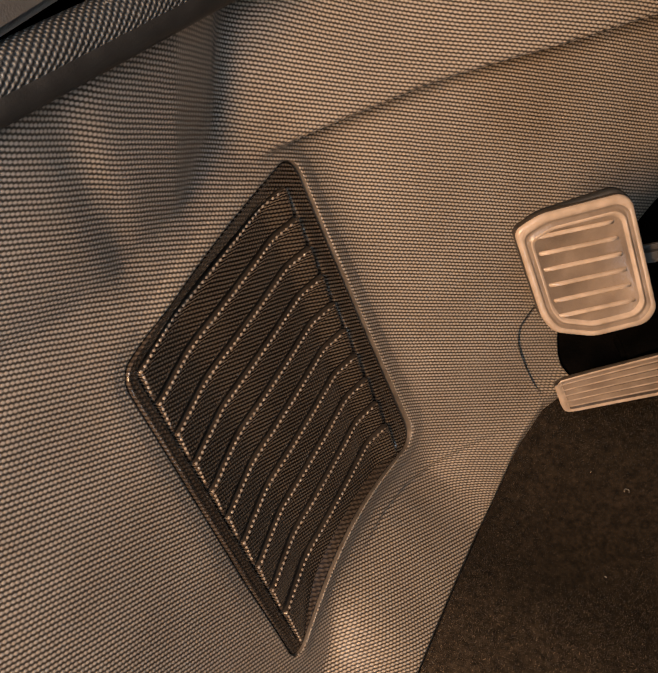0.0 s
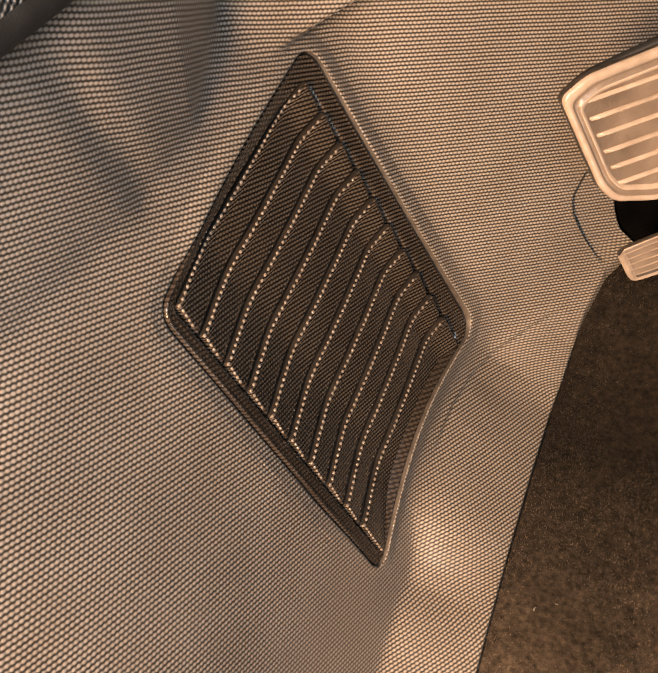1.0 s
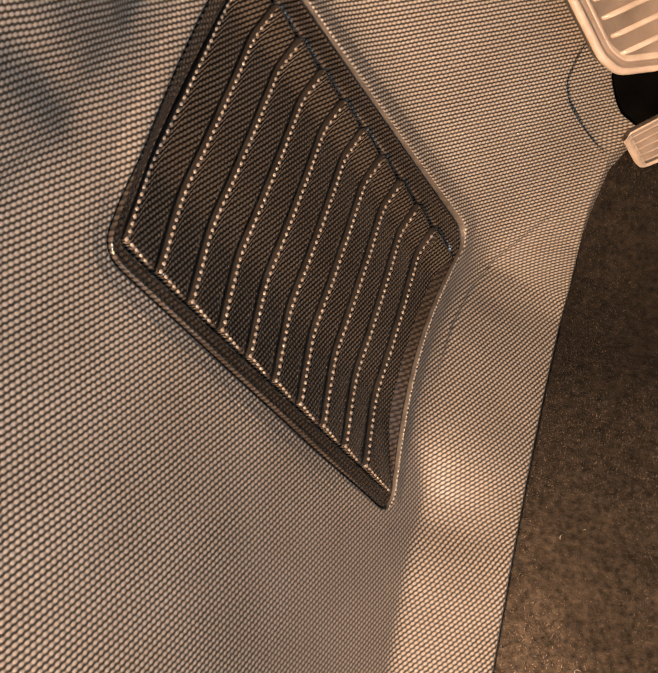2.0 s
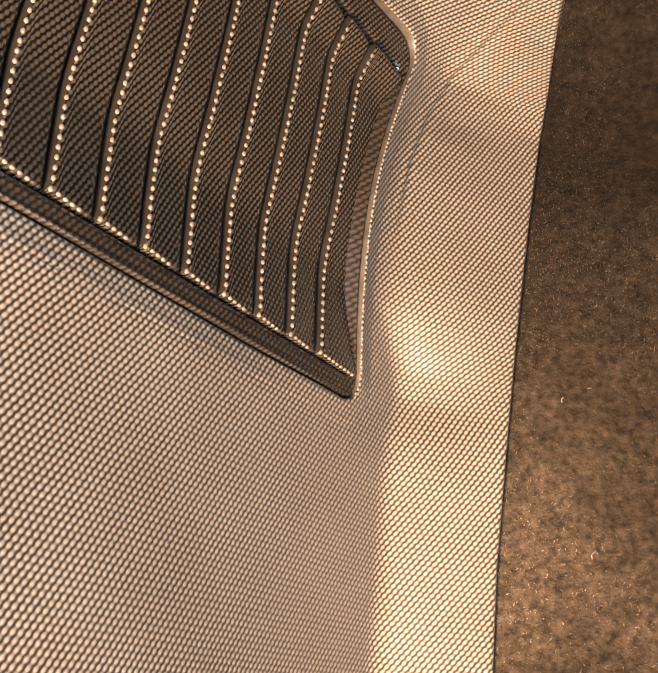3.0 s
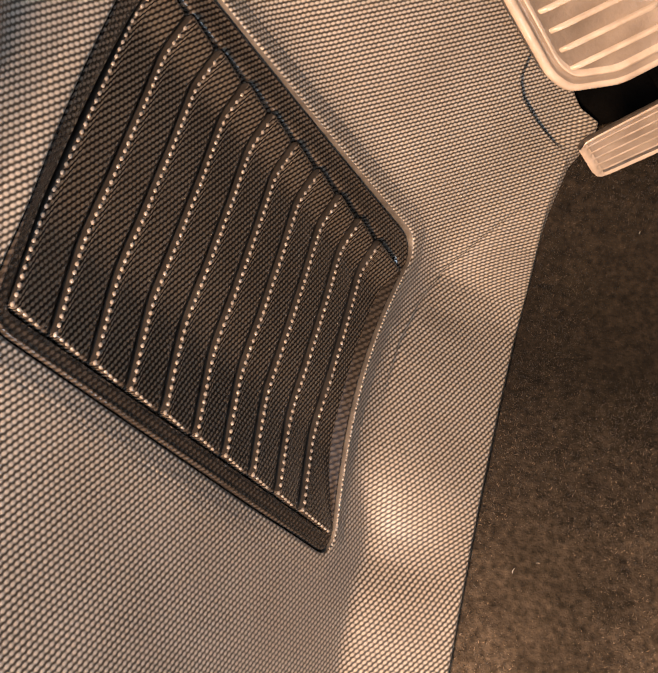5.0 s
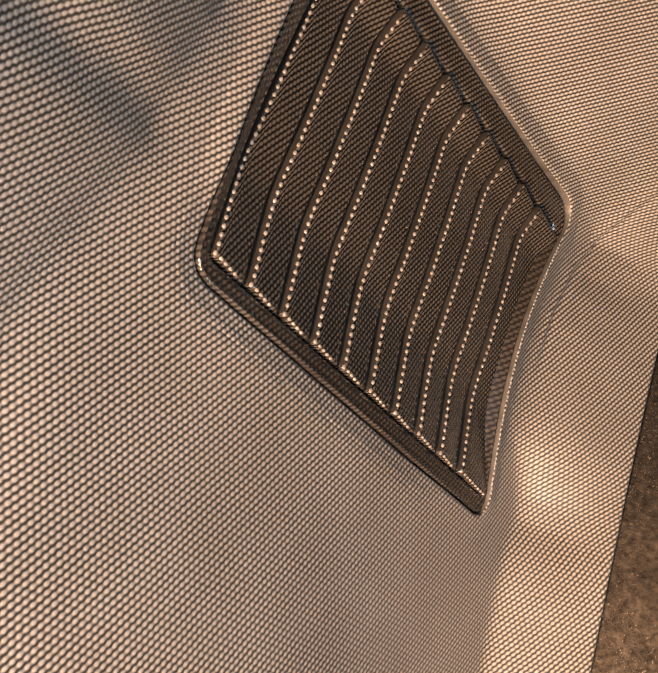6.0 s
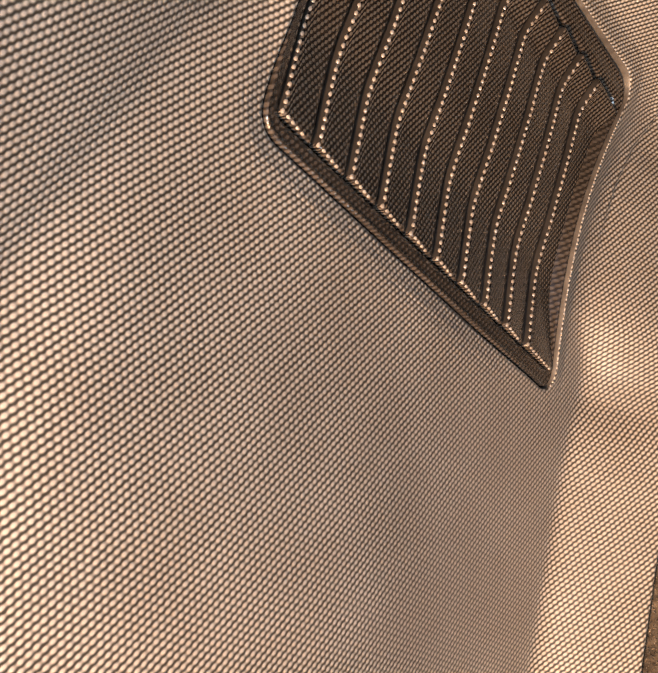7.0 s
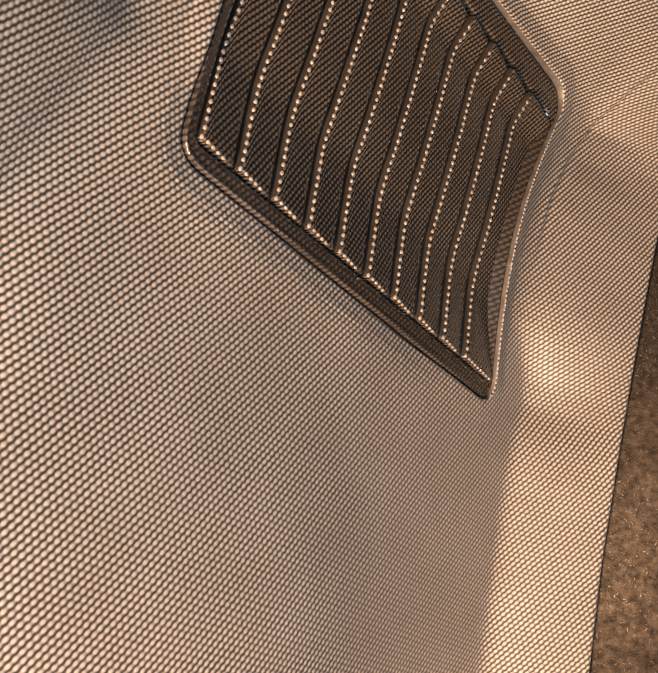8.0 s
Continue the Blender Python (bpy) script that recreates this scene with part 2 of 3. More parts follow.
def lip_y(x):
    return np.interp(x, (0.085, 0.10, 0.111, 0.125, 0.155, 0.185, 0.21), (0.285, 0.252, 0.239, 0.236, 0.237, 0.2385, 0.243))


def front_edge(x):
    return np.interp(x, (0.035, 0.06, 0.10, 0.139, 0.16, 0.184, 0.190, 0.196, 0.205, 0.22), (0.47, 0.37, 0.305, 0.274, 0.269, 0.2655, 0.261, 0.251, 0.245, 0.240))


def rest_edge(y):
    return np.interp(y, (0.08, 0.10, 0.14, 0.18, 0.215, 0.25, 0.29, 0.46), (-0.156, -0.153, -0.150, -0.147, -0.141, -0.134, -0.128, -0.10))


def foot_y(x):
    return np.interp(x, (-0.31, -0.26, -0.235, -0.213, -0.187, -0.163, -0.14), (0.028, 0.028, 0.030, 0.038, 0.050, 0.066, 0.080))


def sheet_height(x, y, with_rest=True):
    z = np.zeros_like(x)
    # toe board
    toe = 0.75 * (y - 0.137)
    z = smax(z, toe, 0.018)
    # side wall towards the tunnel, with a flatter flange at its rim
    cx, rx, rz = crease_x(y), rim_x(y), rim_z(y)
    low = np.clip(toe, 0, 1)
    # the strip between the heel pad and the wall falls away from the pad
    pad = outline_distance(x, y)
    along = sstep(y, -0.125, -0.075) * (1 - sstep(y, 0.08, 0.14)) * sstep(x, 0.115, 0.135)
    deep = along * (0.0038 + 0.0040 * np.exp(-((y + 0.052) / 0.032) ** 2))
    z = z - deep * (sstep(pad, -0.004, 0.010) - 0.20)
    cx = cx + 2.1 * deep
    ridge = rx - 0.0095
    rise = np.minimum(np.maximum(rz + 0.0034 - low, 0.004) / np.maximum(ridge - cx, 0.008), 3.2)
    # beyond its ridge the rim slopes down to the carpet
    over = np.maximum(0.0, x - ridge)
    side = low + rise * (np.minimum(x, ridge) - cx) - 0.44 * (np.sqrt(over ** 2 + 0.0016 ** 2) - 0.0016)
    z = smax(z, side, 0.0055 + 0.018 * sstep(y, 0.10, 0.24))
    # a fine ridge where the floor and the toe board turn into the wall
    fold = np.interp(y, (-0.03, 0.02, 0.06, 0.10, 0.13, 0.155, 0.17, 0.19, 0.21), (0.1660, 0.1648, 0.1660, 0.1752, 0.1855, 0.1888, 0.1898, 0.1925, 0.1965))
    crest = 0.0024 * np.exp(-((x - fold) / 0.0019) ** 2) - 0.0026 * np.exp(-((x - fold - 0.0046) / 0.0024) ** 2)
    z = z + crest * sstep(y, -0.01, 0.07) * (1 - sstep(y, 0.15, 0.22))
    # wall towards the door sill
    edge = np.interp(y, (-0.6, -0.25, -0.10, -0.03, 0.03, 0.06, 0.10, 0.3), (-0.22, -0.19, -0.165, -0.165, -0.192, -0.218, -0.258, -0.30))
    z = smax(z, 0.50 * np.sqrt(np.maximum(0.0, edge - x) ** 2 + 0.0001) * sstep(edge - x, -0.015, 0.02), 0.010)
    # raised foot rest on the left, with a steep flank to the right
    foot = foot_y(x)
    rest = 0.95 * (y - 0.084 + (0.084 - foot) * (1 - sstep(y, foot, foot + 0.14 + np.maximum(0.0, 0.06 - foot))))
    # a shallow fold across the wall by the sill
    z = z - 0.0034 * np.exp(-((y + 0.080 - 0.39 * (x + 0.164)) / 0.015) ** 2) * sstep(-x, 0.145, 0.200)
    rest_mask = sstep(rest_edge(y) - x, -0.005, 0.005)
    if with_rest:
        z = z + (smax(z, rest, 0.02) - z) * rest_mask
    if not with_rest:
        return z
    # the fold by the pedals
    z = z - 0.007 * sstep(y - lip_y(x), -0.001, 0.004) * sstep(x, 0.085, 0.10) * (1 - sstep(x, 0.17, 0.19))
    # the seat of the heel pad
    d = outline_distance(x, y)
    near = 1 - sstep(d, 0.001, 0.017)
    high = np.clip(0.6 * sstep(x, 0.06, 0.14) + sstep(y, -0.10, -0.06), 0, 1)
    # the floor rises gently away from the pad's rear
    z = z + 0.016 * sstep(d, 0.000, 0.22) * (1 - sstep(y, -0.06, 0.06)) * (1 - sstep(x, 0.0, 0.2)) * sstep(x, -0.26, -0.14)
    z = z + near * (0.0016 * high - 0.002 * (1 - high))
    return z


def build_sheet(parent):
    xs = np.concatenate([np.arange(-0.318, -0.16, 0.004), np.arange(-0.16, 0.15, 0.003)])
    fr = np.concatenate([np.linspace(0, 0.88, 50), 1 - 0.12 * (1 - np.linspace(0, 1, 15)[1:]) ** 1.6])
    ys = np.arange(-0.60, 0.4601, 0.0032)
    rows = np.array([np.concatenate([xs, 0.15 + (rim_x(y) - 0.15) * fr[0:]]) for y in ys])
    Y = np.repeat(ys[:, None], rows.shape[1], 1)
    # the rows beyond the heel pad close up towards the cut front edge
    Y = np.where(Y > 0.18, 0.18 + (Y - 0.18) * (np.minimum(front_edge(rows), 0.46) - 0.18) / (ys[-1] - 0.18), Y)
    rows[:, len(xs):] = 0.15 + (rim_x(Y[:, len(xs):]) - 0.15) * fr
    Z = sheet_height(rows, Y)
    # texture lengths: across along level rows, forward along the floor and up the toe board
    flat = np.array([np.concatenate([xs, 0.15 + (rim_x(y) - 0.15) * fr]) for y in ys])
    Zf = sheet_height(flat, np.repeat(ys[:, None], flat.shape[1], 1), False)
    Uf = np.concatenate([np.zeros((len(ys), 1)), np.cumsum(np.hypot(np.diff(flat, axis=1), np.diff(Zf, axis=1)), 1)], 1)
    Uf -= Uf[:, [np.argmin(np.abs(xs))]]

    def texture_at(x, y):
        j = int(np.clip((y - ys[0]) / 0.0032, 0, len(ys) - 2))
        t = (y - ys[j]) / 0.0032
        a, b = (np.interp(x, flat[k], Uf[k]) for k in (j, j + 1))
        return a + (b - a) * t, y + 0.25 * max(0.0, y - 0.137)

    U, V = Uf.copy(), Y + 0.25 * np.maximum(0.0, Y - 0.137)
    for i, j in zip(*np.nonzero(Y > 0.18)):
        U[i, j] = texture_at(rows[i, j], Y[i, j])[0]
    V = np.where(rows < rest_edge(Y), Y + 0.30 * np.maximum(0.0, Y - foot_y(rows)), V)
    verts = np.stack([rows, Y, Z], -1).reshape(-1, 3)
    uvs = np.stack([U, V], -1).reshape(-1, 2)
    faces = grid_faces(len(ys), rows.shape[1])
    d = outline_distance(verts[:, 0], verts[:, 1])
    faces = [tuple(reversed(f)) for f in faces if min(d[i] for i in f) > 0.0085]
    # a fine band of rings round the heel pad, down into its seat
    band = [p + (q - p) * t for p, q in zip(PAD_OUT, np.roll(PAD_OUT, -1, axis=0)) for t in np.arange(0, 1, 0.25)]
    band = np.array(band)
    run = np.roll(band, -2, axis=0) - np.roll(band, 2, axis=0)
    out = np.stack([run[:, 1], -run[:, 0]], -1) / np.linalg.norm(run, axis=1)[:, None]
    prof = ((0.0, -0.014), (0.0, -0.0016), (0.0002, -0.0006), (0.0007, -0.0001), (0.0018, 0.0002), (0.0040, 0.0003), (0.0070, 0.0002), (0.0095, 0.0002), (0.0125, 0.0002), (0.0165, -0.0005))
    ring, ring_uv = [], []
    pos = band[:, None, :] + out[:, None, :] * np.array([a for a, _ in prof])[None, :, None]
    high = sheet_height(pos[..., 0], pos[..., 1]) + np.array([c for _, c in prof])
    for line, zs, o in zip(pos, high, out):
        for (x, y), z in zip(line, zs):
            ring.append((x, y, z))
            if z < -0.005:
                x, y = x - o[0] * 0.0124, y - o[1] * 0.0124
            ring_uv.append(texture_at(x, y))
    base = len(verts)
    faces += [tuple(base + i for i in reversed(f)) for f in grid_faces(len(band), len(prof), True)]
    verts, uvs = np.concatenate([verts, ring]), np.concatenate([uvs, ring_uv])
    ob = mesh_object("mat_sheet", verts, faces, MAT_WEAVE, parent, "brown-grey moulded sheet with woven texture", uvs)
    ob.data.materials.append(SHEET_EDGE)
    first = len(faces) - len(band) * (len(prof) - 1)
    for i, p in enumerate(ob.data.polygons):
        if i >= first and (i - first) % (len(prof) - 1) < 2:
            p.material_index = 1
    sol = ob.modifiers.new("thickness", "SOLIDIFY")
    sol.thickness, sol.offset = 0.0035, -1
    return ob


def build_border(parent):
    prof = ((0.0, -0.012), (0.0, 0.0002), (0.04, 0.0014), (0.10, 0.0020), (0.16, 0.0020), (0.22, 0.0016), (0.28, 0.0014), (0.6, 0.0013), (0.94, 0.0012), (1.0, 0.0004), (1.0, -0.012))
    verts, uvs = [], []
    for o, i in zip(PAD_OUT, PAD_IN):
        o = o + (i - o) / np.linalg.norm(i - o) * 0.0009
        groove = float(sstep(o[0], 0.10, 0.13) * sstep(o[1], -0.10, -0.075) * (1 - sstep(o[1], 0.085, 0.105)))
        low = 0.0006 * groove + (1 - groove) * float(sstep(o[1], -0.112, -0.085)) * 0.0006
        left = float(1 - sstep(o[0], -0.135, -0.100))
        low *= 1 - left
        for t, h in prof:
            p = o + (i - o) * t
            follow = t * (0.35 + 0.45 * t) * (1 - left) + t * (0.12 + 0.33 * t) * left
            verts.append((p[0], p[1], h - low + float(pad_sag(p[1], p[0])) * follow))
            uvs.append(p)
    n = len(prof)
    ob = mesh_object("pad_border", verts, [tuple(reversed(f)) for f in grid_faces(len(PAD_OUT), n, True)], BORDER, parent, "dark rubber border, smooth at the rear and woven at the front", uvs)
    ob.data.materials.append(PAD_WEAVE)
    for p in ob.data.polygons:
        x, y = p.center[:2]
        if y > -0.02 and abs(p.normal.z) > 0.5 and (x < 0.12 or y > 0.105):
            p.material_index = 1
    return ob


def build_base(parent):
    c = PAD_IN.mean(0)
    verts, uvs = [], []
    steps = np.linspace(1.02, 0.0, 12)
    for o in PAD_IN:
        for t in steps:
            p = c + (o - c) * t
            verts.append((p[0], p[1], -0.003 + float(pad_sag(p[1], p[0]))))
            uvs.append(p)
    return mesh_object("pad_base", verts, [tuple(reversed(f)) for f in grid_faces(len(PAD_IN), len(steps), True)], PAD_WEAVE, parent, "", uvs)


RIB = ((0.0, -0.008), (0.0, 0.0022), (0.0003, 0.0030), (0.0009, 0.0036), (0.0015, 0.0040), (0.0020, 0.0041), (0.0026, 0.0040), (0.0040, 0.0036), (0.0100, 0.0021), (0.0165, 0.0005), (0.0190, -0.0002), (0.0203, -0.0012), (0.0208, -0.008))


RIB_X = [p[0] for p in RIB[:8]] + [0.0040 + 0.00125 * i for i in range(1, 10)] + [p[0] for p in RIB[9:]]
RIB_Z = [p[1] for p in RIB[:8]] + [float(np.interp(0.0040 + 0.00125 * i, [p[0] for p in RIB[1:]], [p[1] for p in RIB[1:]])) for i in range(1, 10)] + [p[1] for p in RIB[9:]]
BEAD, END_BEAD = 0.0047, 0.0040


def add_bead(verts, faces, c, along, r_along, r_side, r_up):
    """A small moulded dome at c, longer along its row."""
    d = np.array((along[0], along[1], 0.0))
    e = np.array((along[1], -along[0], 0.0))
    base, n = len(verts), 8
    for lat in (-0.5, 0.15, 0.62):
        for k in range(n):
            a = 2 * math.pi * k / n
            q = np.array(c) + (d * math.cos(a) * r_along + e * math.sin(a) * r_side) * math.sqrt(1 - lat * lat)
            verts.append((q[0], q[1], q[2] + r_up * lat))
    verts.append((c[0], c[1], c[2] + r_up))
    for row in range(2):
        for k in range(n):
            u, v = base + row * n + k, base + row * n + (k + 1) % n
            faces.append((v, u, u + n, v + n))
    faces += [(base + 2 * n + (k + 1) % n, base + 2 * n + k, base + 3 * n) for k in range(n)]


def rib_mesh(a, b, left, width, flat=0.58):
    """One rib from a to b: a crisp beaded left and rear edge and a long slope to the right."""
    arc = np.concatenate([[0], np.cumsum(np.hypot(np.diff(RIB_X), np.diff(RIB_Z)))])
    length = float(np.linalg.norm(b - a))
    d = (b - a) / length
    side = np.array((d[1], -d[0]))
    ys = np.concatenate([(0.0, 0.0, 0.0003, 0.0008, 0.0013, 0.0018, 0.0024, 0.0030, 0.0037), np.arange(0.0046, length - 0.0025, 0.00077), (length - 0.002, length - 0.001, length)])
    verts, uvs = [], []
    for i, y in enumerate(ys):
        drop = float(np.interp(y, (0.0, 0.0003, 0.0008, 0.0013, 0.0018), (0.0019, 0.0011, 0.0005, 0.0001, 0.0)))
        drop += float(np.interp(y, (length - 0.002, length), (0.0, 0.001)))
        w = width(a + d * y) / 0.0208
        for x, z, u in zip(RIB_X, RIB_Z, arc):
            wide = x * (w if x > 0.003 else 1.0)
            p = a + d * y + side * wide
            low = z == -0.008 or i == 0
            verts.append((p[0], p[1], (-0.008 if low else 0.0041 + (z - 0.0041) * flat - drop) + float(pad_sag(p[1], p[0]))))
            uvs.append((left + u * (w if x > 0.003 else 1.0), a[1] + y))
    faces = [tuple(reversed(f)) for f in grid_faces(len(ys), len(RIB_X))]
    plain = len(faces)
    crest = 0.0041 - 0.0010 * flat
    for y in np.arange(0.0012, length - 0.004, BEAD):
        p = a + d * y + side * 0.0006
        add_bead(verts, faces, (p[0], p[1], crest - (0.0005 if y < 0.002 else 0.0) + float(pad_sag(p[1], p[0]))), d, 0.0015, 0.00105, 0.00105)
    end = width(a)
    for x in np.arange(0.0006 + END_BEAD, end - 0.004, END_BEAD):
        p = a + d * 0.0009 + side * x
        z = float(np.interp(x * 0.0208 / end, RIB_X[1:-1], RIB_Z[1:-1]))
        add_bead(verts, faces, (p[0], p[1], 0.0041 + (z - 0.0041) * flat - 0.0007 + float(pad_sag(p[1], p[0]))), side, 0.0014, 0.0010, 0.0010)
    uvs += [(left, a[1])] * (len(verts) - len(uvs))
    return verts, faces, uvs, plain


def build_ribs(parent):
    right = PAD_OUT[(PAD_OUT[:, 0] > 0.08)]
    right = right[np.argsort(right[:, 1])]
    for k in range(10):
        a = np.array((-0.1142 + 0.0262 * k, -0.1075 + 0.0023 * k))
        b = np.array((-0.1258 + 0.0263 * k, 0.0850 + 0.0022 * k))
        if k < 9:
            v, f, uv, plain = rib_mesh(a, b, a[0], lambda p: 0.0246)
        else:
            v, f, uv, plain = rib_mesh(a, b, a[0], lambda p: max(0.012, float(np.interp(p[1], right[:, 1], right[:, 0])) - p[0] - 0.0016), 0.35)
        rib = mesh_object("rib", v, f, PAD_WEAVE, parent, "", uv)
        rib.data.materials.append(RIB_SHADE)
        rib.data.materials.append(PAD_GLINT)
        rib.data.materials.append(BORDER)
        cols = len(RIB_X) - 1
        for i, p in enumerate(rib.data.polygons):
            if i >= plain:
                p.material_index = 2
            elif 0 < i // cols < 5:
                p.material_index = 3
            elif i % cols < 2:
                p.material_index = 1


def build_ridge(parent):
    """The row of grains on the sheet's edge along the heel pad's right side."""
    verts, faces = [], []
    line = np.array([p for p in PAD_OUT if p[0] > 0.125 and -0.094 < p[1] < 0.105])
    line = line[np.argsort(line[:, 1])]
    run = np.concatenate([[0], np.cumsum(np.hypot(*np.diff(line, axis=0).T))])
    for q in np.arange(0.001, run[-1], 0.0031):
        c = np.array([np.interp(q, run, line[:, k]) for k in (0, 1)])
        e = np.array([np.interp(q + 0.002, run, line[:, k]) for k in (0, 1)]) - c
        e = e / (np.linalg.norm(e) + 1e-9) if np.linalg.norm(e) > 1e-6 else np.array((0.0, 1.0))
        z = float(sheet_height(np.array([c[0] + 0.0008]), np.array([c[1]]))[0])
        add_bead(verts, faces, (c[0] + 0.0006, c[1], z - 0.0001), e, 0.0011, 0.0008, 0.0007)
    mesh_object("bead_row", verts, faces, SHEET_GRAIN, parent, "row of raised pale grains")


mat = tagged(new("floor_mat"), "moulded brown-grey car floor mat with a ribbed heel pad", "car mat")
build_sheet(mat)
build_border(mat)
build_base(mat)
build_ribs(mat)
build_ridge(mat)

# ---- pedals ----


def frame_matrix(origin, ex, ey):
    ex = Vector(ex).normalized()
    ey = (Vector(ey) - ex * ex.dot(Vector(ey))).normalized()
    ez = ex.cross(ey)
    return Matrix(((ex.x, ey.x, ez.x, origin[0]), (ex.y, ey.y, ez.y, origin[1]), (ex.z, ey.z, ez.z, origin[2]), (0, 0, 0, 1)))


def ring_loft(outline, prof, reach=0.045):
    """Outline in the plane, lofted through (inset, height) pairs and closed by a flat middle."""
    verts, n, k = [], len(outline), len(prof)
    c = np.mean(outline, axis=0)
    for p in outline:
        for inset, h in prof:
            q = c + (p - c) * (1 - inset / reach)
            verts.append((q[0], q[1], h))
    faces = grid_faces(n, k, True)
    faces.append(tuple(i * k + k - 1 for i in range(n)))
    return verts, faces


def rounded_polygon(corners, radius, n_arc=6):
    out, m = [], len(corners)
    for k in range(m):
        p, q, r = (np.array(corners[(k + d) % m], float) for d in (-1, 0, 1))
        a, b = (p - q) / np.linalg.norm(p - q), (r - q) / np.linalg.norm(r - q)
        rad = min(radius, 0.45 * np.linalg.norm(p - q), 0.45 * np.linalg.norm(r - q))
        s, e = q + a * rad, q + b * rad
        for t in np.linspace(0, 1, n_arc):
            out.append((1 - t) ** 2 * s + 2 * t * (1 - t) * q + t * t * e)
    return np.array(out)


def place(ob, m):
    ob.matrix_local = m
    return ob


def build_brake():
    thing = tagged(new("brake_pedal"), "worn pale rubber brake pedal with raised bars above the mat", "pedal")
    m = frame_matrix((-0.0775, 0.108, 0.1535), (1, -0.05, 0.02), (0, 0.62, 0.78)) @ Matrix.Translation((-0.0029, -0.0044, 0)) @ Matrix.Diagonal((1.05, 1.05, 1, 1))
    out = rounded_polygon(((0.010, 0.003), (0.078, 0.008), (0.092, 0.014), (0.106, 0.040), (0.111, 0.078), (0.103, 0.087), (0.018, 0.083), (0.011, 0.076), (0.005, 0.022)), 0.006)
    v, f = ring_loft(out, ((0.003, -0.009), (0.0, -0.0075), (0.0, -0.0016), (0.0008, 0.0002), (0.002, 0.0010), (0.0048, 0.0010), (0.0058, -0.0010), (0.0076, -0.0010), (0.0086, 0.0010), (0.0100, 0.0010), (0.0114, -0.0014)))
    pad = place(mesh_object("pad", v, f, PEDAL, thing, "pale rubber pad with a double rim"), m)
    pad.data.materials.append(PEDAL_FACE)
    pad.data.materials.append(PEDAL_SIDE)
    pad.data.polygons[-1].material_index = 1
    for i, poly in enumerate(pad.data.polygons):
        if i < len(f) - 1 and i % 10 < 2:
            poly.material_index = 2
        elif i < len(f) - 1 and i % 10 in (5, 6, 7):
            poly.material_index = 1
    for k in range(6):
        x, y = 0.0195 + 0.0123 * k, 0.0148 + 0.0010 * k
        o = rounded_polygon(((x - 0.0012, y), (x + 0.0012, y), (x + 0.0096, y + 0.053), (x + 0.0072, y + 0.053)), 0.0009, 3)
        v, f = ring_loft(o, ((0.0, -0.003), (0.0, -0.0002), (0.004, 0.0008), (0.010, 0.0013)), 0.02)
        mesh_object("bar", v, f, PEDAL, pad)
    plate = rounded_polygon(((0.012, 0.006), (0.078, 0.011), (0.100, 0.040), (0.105, 0.078), (0.018, 0.084), (0.0085, 0.076), (0.006, 0.022)), 0.008)
    v, f = ring_loft(plate, ((0.002, -0.012), (0.0, -0.011), (0.0, -0.006), (0.001, -0.005)))
    place(mesh_object("back_plate", v, f, STEEL, thing, "dark steel plate behind the pad"), m)
    arm = box("arm", 0.064, 0.078, 0.02, 0.03, 0, 0.20, STEEL, thing, "black steel arm")
    arm.matrix_local = m @ Matrix.Translation((0, 0.03, -0.02)) @ pose(0, 0, 0, -70, 0, 0)
    return thing


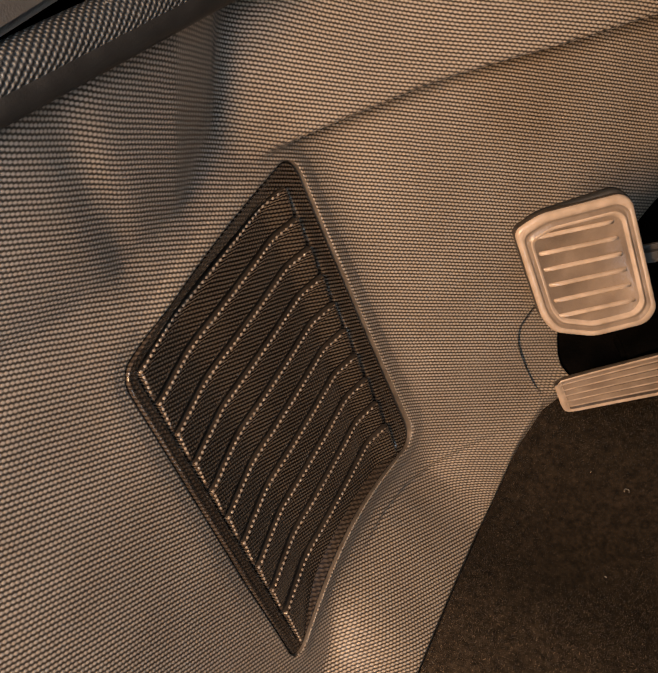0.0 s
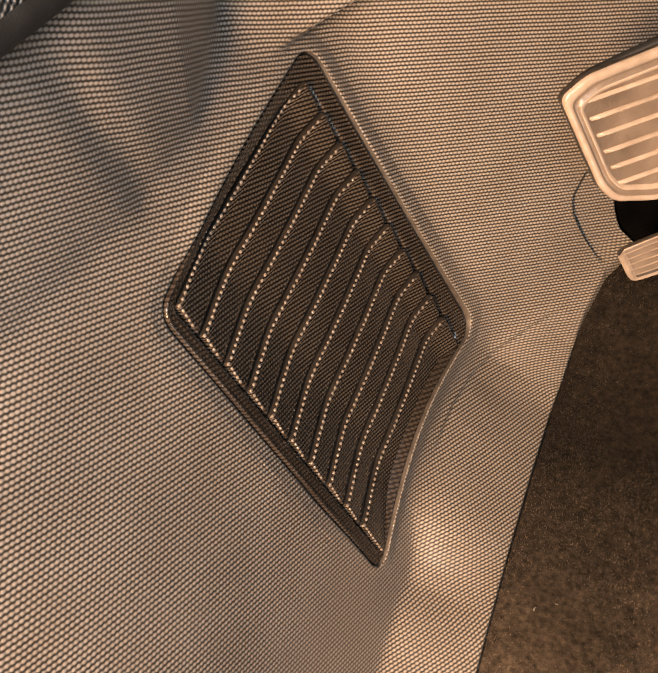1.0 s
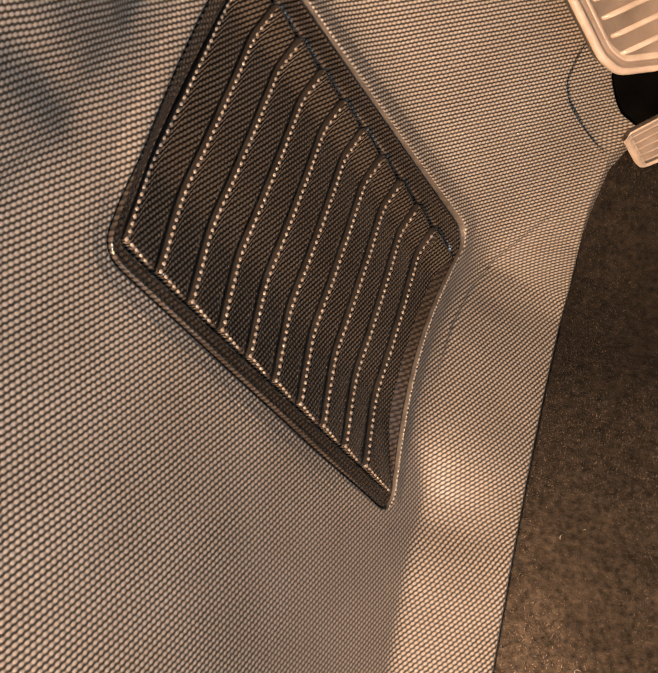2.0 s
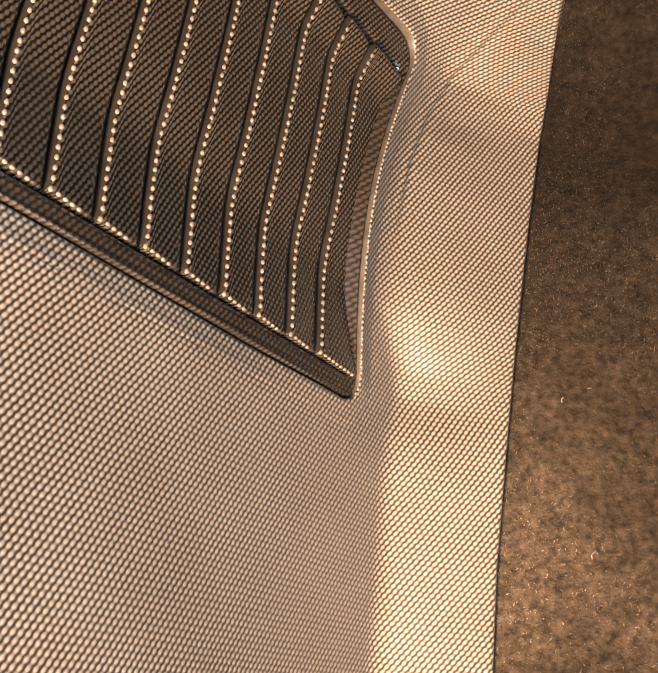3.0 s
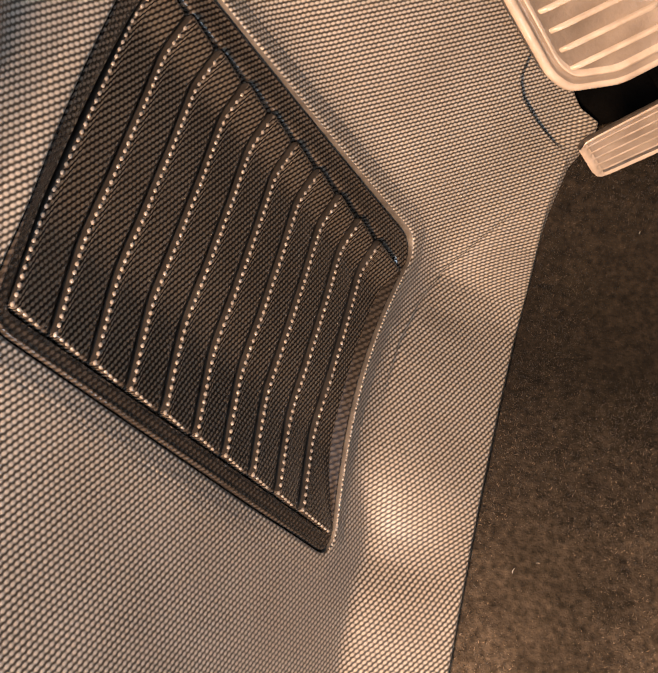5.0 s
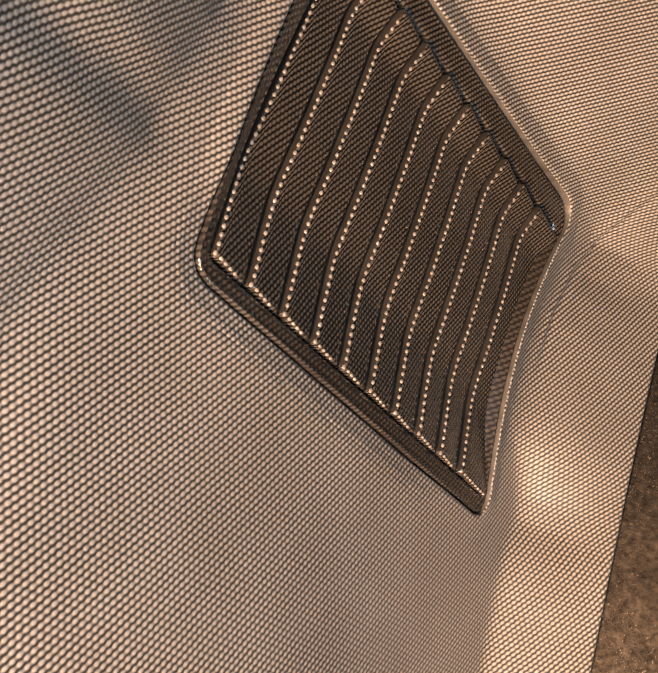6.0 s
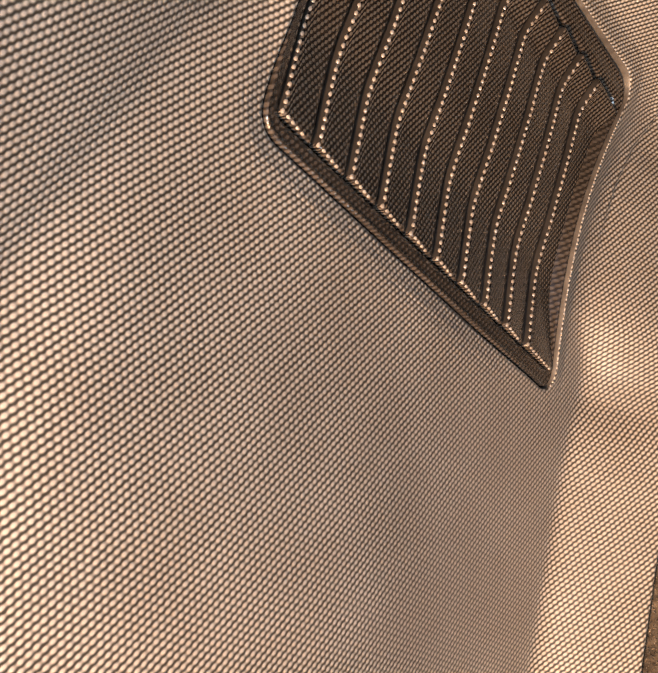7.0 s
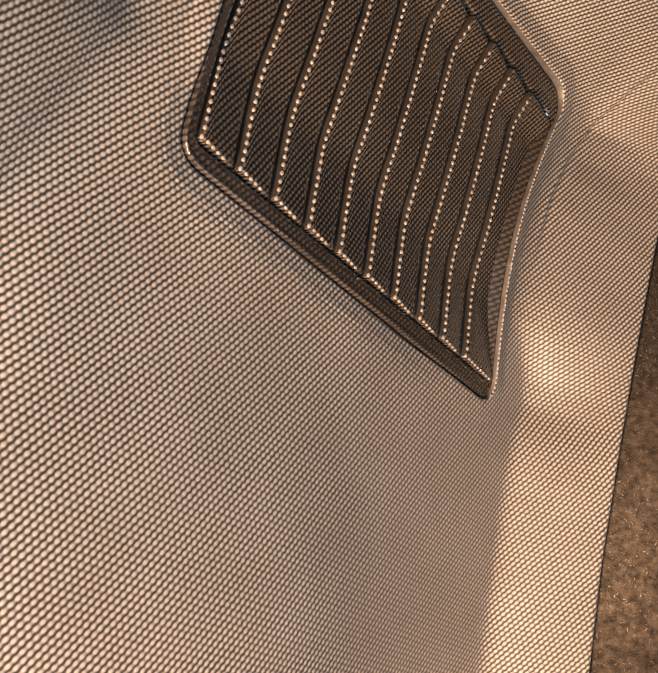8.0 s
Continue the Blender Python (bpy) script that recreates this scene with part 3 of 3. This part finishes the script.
def build_accelerator():
    thing = tagged(new("accelerator_pedal"), "ribbed accelerator pedal with a pale worn face", "pedal")
    m = frame_matrix((0.0964, 0.1546, 0.1333), (1, 0.15, 0.02), (-0.1, 0.5, 0.85))
    w, n = 0.0375, 40
    ridges = 5
    sec = [(0.001, -0.004), (0.0, -0.0022), (0.0, 0.0004), (0.0006, 0.0010), (0.0016, 0.0010), (0.0022, -0.0006)]
    for k in range(ridges):
        s = (w - 0.0056) / ridges
        x = 0.0028 + s * k
        sec += [(x, -0.0026), (x + 0.30 * s, 0.0003), (x + 0.52 * s, 0.0004), (x + 0.80 * s, -0.0026)]
    sec += [(w - 0.0022, -0.0006), (w - 0.0016, 0.0010), (w - 0.0006, 0.0010), (w, 0.0004), (w, -0.0022), (w - 0.001, -0.004)]
    verts = []
    ys = np.concatenate([(0.0, 0.0004, 0.0012, 0.0026, 0.0042, 0.0060), np.linspace(0.0075, 0.20, n - 6)])
    for i, y in enumerate(ys):
        bend = 0.9 * y * y
        lean = 0.10 * y + 1.1 * y * y
        taper = 0.62 + 0.38 * math.sqrt(1 - (1 - min(1.0, y / 0.010)) ** 2)
        for x, z in sec:
            zz = z
            if y < 0.0043 and z > -0.0027:
                zz = 0.0012 if y > 0.0008 else -0.001
            verts.append((w / 2 + (x - w / 2) * taper + lean + 0.003 + (w - x) * 0.6 * y + x * 3.2 * y, y, zz - bend))
    k = len(sec)
    faces = [tuple(reversed(f)) for f in grid_faces(n, k)] + [tuple(range(k - 1, -1, -1))]
    pad = place(mesh_object("pad", verts, [f[::-1] for f in faces], PEDAL, thing, "pale ribbed pedal face"), m)
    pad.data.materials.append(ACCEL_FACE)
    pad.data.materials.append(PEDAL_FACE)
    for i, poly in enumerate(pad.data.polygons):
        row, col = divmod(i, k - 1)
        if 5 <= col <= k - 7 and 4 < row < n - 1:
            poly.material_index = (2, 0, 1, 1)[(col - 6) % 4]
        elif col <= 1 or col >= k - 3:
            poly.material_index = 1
    arm = box("arm", 0.020, 0.036, 0.06, 0.16, -0.05, -0.025, BLACK, thing, "black plastic arm")
    arm.matrix_local = m
    return thing


build_brake()
build_accelerator()

# ---- the car round it ----


def tunnel_point(y, t):
    """A point of the tunnel's flank, which comes up close behind the mat's rim."""
    rim = (float(rim_z(y)) + 0.02) / 0.34
    return Vector((float(rim_x(y)) - 0.0014 + 0.10 * (t - rim) + 0.05 * (t * t - rim * rim), y, -0.02 + 0.34 * t))


def build_tunnel():
    ys = np.linspace(-0.75, 0.75, 80)
    ts = np.linspace(0, 1, 50)
    verts = []
    for y in ys:
        for t in ts:
            p = tunnel_point(y, t)
            b = noise.noise(Vector((y * 9, t * 4, 3))) * 0.003 * min(1.0, abs(p.z - float(rim_z(y))) / 0.03)
            verts.append((p.x + b, y, p.z))
    ob = mesh_object("carpet_tunnel", verts, grid_faces(len(ys), len(ts)), CARPET)
    return tagged(ob, "dark brown carpet on the car's centre tunnel", "carpet", kind="structure")


build_tunnel()


def build_nap():
    """Short crossed fibres over the part of the carpet beside the mat."""
    rng = random.Random(5)
    verts, faces = [], []
    for _ in range(110000):
        p = tunnel_point(rng.uniform(-0.40, 0.42), rng.uniform(0.05, 0.85) ** 1.2)
        d = Vector((-0.85 + rng.uniform(-0.7, 0.7), rng.uniform(-0.9, 0.9), 0.45 + rng.uniform(-0.7, 0.7))).normalized()
        side = d.cross(Vector((rng.uniform(-1, 1), rng.uniform(-1, 1), rng.uniform(-1, 1)))).normalized() * 0.00022
        ln = rng.uniform(0.0010, 0.0030)
        k = len(verts)
        verts += [p - side, p + side, p + d * ln]
        faces.append((k, k + 1, k + 2))
    ob = mesh_object("carpet_nap", verts, faces, NAP, smooth=False)
    return tagged(ob, "short brown fibres of the tunnel carpet", "carpet", kind="stuff")


build_nap()


def build_lint(y, t, length, turn, curl):
    """One pale curled thread lying on the carpet."""
    p0 = tunnel_point(y, t) + Vector((-0.0035, 0, 0.001))
    up = (tunnel_point(y, t + 0.05) - tunnel_point(y, t)).normalized()
    verts, n, k = [], 9, 5
    for i in range(n):
        s = i / (n - 1) - 0.5
        a = turn + curl * s
        c = p0 + (Vector((0, math.cos(a), 0)) + up * math.sin(a)) * length * s
        for j in range(k):
            b = 2 * math.pi * j / k
            verts.append(c + Vector((math.cos(b), 0.3 * math.sin(b), math.sin(b))) * 0.00022)
    faces = [(i * k + j, i * k + (j + 1) % k, (i + 1) * k + (j + 1) % k, (i + 1) * k + j) for i in range(n - 1) for j in range(k)]
    ob = mesh_object("lint_thread", verts, faces, LINT)
    return tagged(ob, "short pale curled thread lying on the brown carpet", "lint", "lint on the carpet")


for spec in ((0.204, 0.429, 0.0025, 0.4, 1.0), (0.202, 0.518, 0.009, 1.2, 2.2), (-0.0575, 0.281, 0.004, 0.2, 0.8), (-0.1425, 0.341, 0.006, 0.7, 1.6), (0.127, 0.503, 0.002, 2.0, 0.8), (-0.049, 0.322, 0.002, 1.4, 0.5)):
    build_lint(*spec)


def build_hollow_shade():
    """An added black sheet for the dark hollow behind the mat's cut front edge and the pedals."""
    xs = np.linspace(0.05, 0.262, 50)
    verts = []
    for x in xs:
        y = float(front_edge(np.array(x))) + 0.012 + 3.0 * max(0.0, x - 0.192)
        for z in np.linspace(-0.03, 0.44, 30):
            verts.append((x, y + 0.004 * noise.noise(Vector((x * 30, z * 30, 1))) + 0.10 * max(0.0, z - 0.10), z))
    ob = mesh_object("wall_hollow_shade", verts, [f[::-1] for f in grid_faces(len(xs), 30)], BLACK)
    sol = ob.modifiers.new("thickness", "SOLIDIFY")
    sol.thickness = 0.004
    return tagged(ob, "black sheet put in for the dark hollow behind the pedals", "lining", kind="structure")


build_hollow_shade()


def build_seal():
    thing = tagged(new("door_seal"), "dark fabric-covered door seal along the sill", "seal", kind="structure")
    n, k = 60, 16
    verts = []
    for i in range(n):
        t = i / (n - 1)
        y = -0.75 + 1.2 * t
        x = -0.312 + 0.10 * (y + 0.14)
        z = 0.068
        for j in range(k):
            a = 2 * math.pi * j / k
            verts.append((x + 0.014 * math.cos(a), y, z + 0.014 * math.sin(a)))
    faces = []
    for i in range(n - 1):
        for j in range(k):
            faces.append((i * k + j, i * k + (j + 1) % k, (i + 1) * k + (j + 1) % k, (i + 1) * k + j))
    uvs = [(0.0055 * j, 1.2 * i / (n - 1)) for i in range(n) for j in range(k)]
    mesh_object("tube", verts, faces, SEAL, thing, "dark woven tube", uvs)
    # the shade on the seal's inner half, put in as a second black tube
    shaded_half = [(v[0] + 0.0062 + 0.0004 * math.sin(9 * v[1]), v[1], v[2]) for v in verts]
    mid = [(-0.312 + 0.10 * (v[1] + 0.14) + 0.0062, 0.0705) for v in verts]
    shaded_half = [(m[0] + (p[0] - m[0]) * 0.80, p[1], m[1] + (p[2] - 0.068) * 0.80) for p, m in zip(shaded_half, mid)]
    mesh_object("shaded_half", shaded_half, faces, SEAL_SHADE, thing, "smooth black tube put in for the seal's shaded half")
    return thing


build_seal()
tagged(box("sill_trim", -0.50, -0.330, -0.9, 0.6, -0.05, 0.080, TRIM), "brown-grey plastic sill trim beside the seal", "trim", kind="structure")
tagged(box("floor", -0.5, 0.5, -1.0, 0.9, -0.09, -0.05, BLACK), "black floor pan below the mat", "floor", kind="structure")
tagged(box("wall_front", -0.5, 0.9, 0.56, 0.62, -0.05, 1.0, BLACK), "unseen bulkhead behind the pedals, black as in shade", "wall", kind="structure")
# out of view; its low underside is set to block light from the toe board
tagged(box("dashboard", -0.5, 0.9, 0.10, 0.56, 0.292, 0.85, BLACK), "unseen black dashboard block that shades the upper toe board", "dashboard", kind="structure")
tagged(box("ceiling", -0.5, 0.9, -1.5, 0.3, 1.10, 1.14, TRIM), "plain roof lining", "ceiling", kind="structure")
tagged(box("wall_right", 0.86, 0.90, -1.5, 0.6, -0.05, 1.10, TRIM), "plain far side of the cabin", "wall", kind="structure")
tagged(box("wall_rear", -0.5, 0.9, -1.6, -1.5, -0.05, 1.1, BLACK), "plain rear of the cabin", "wall", kind="structure")
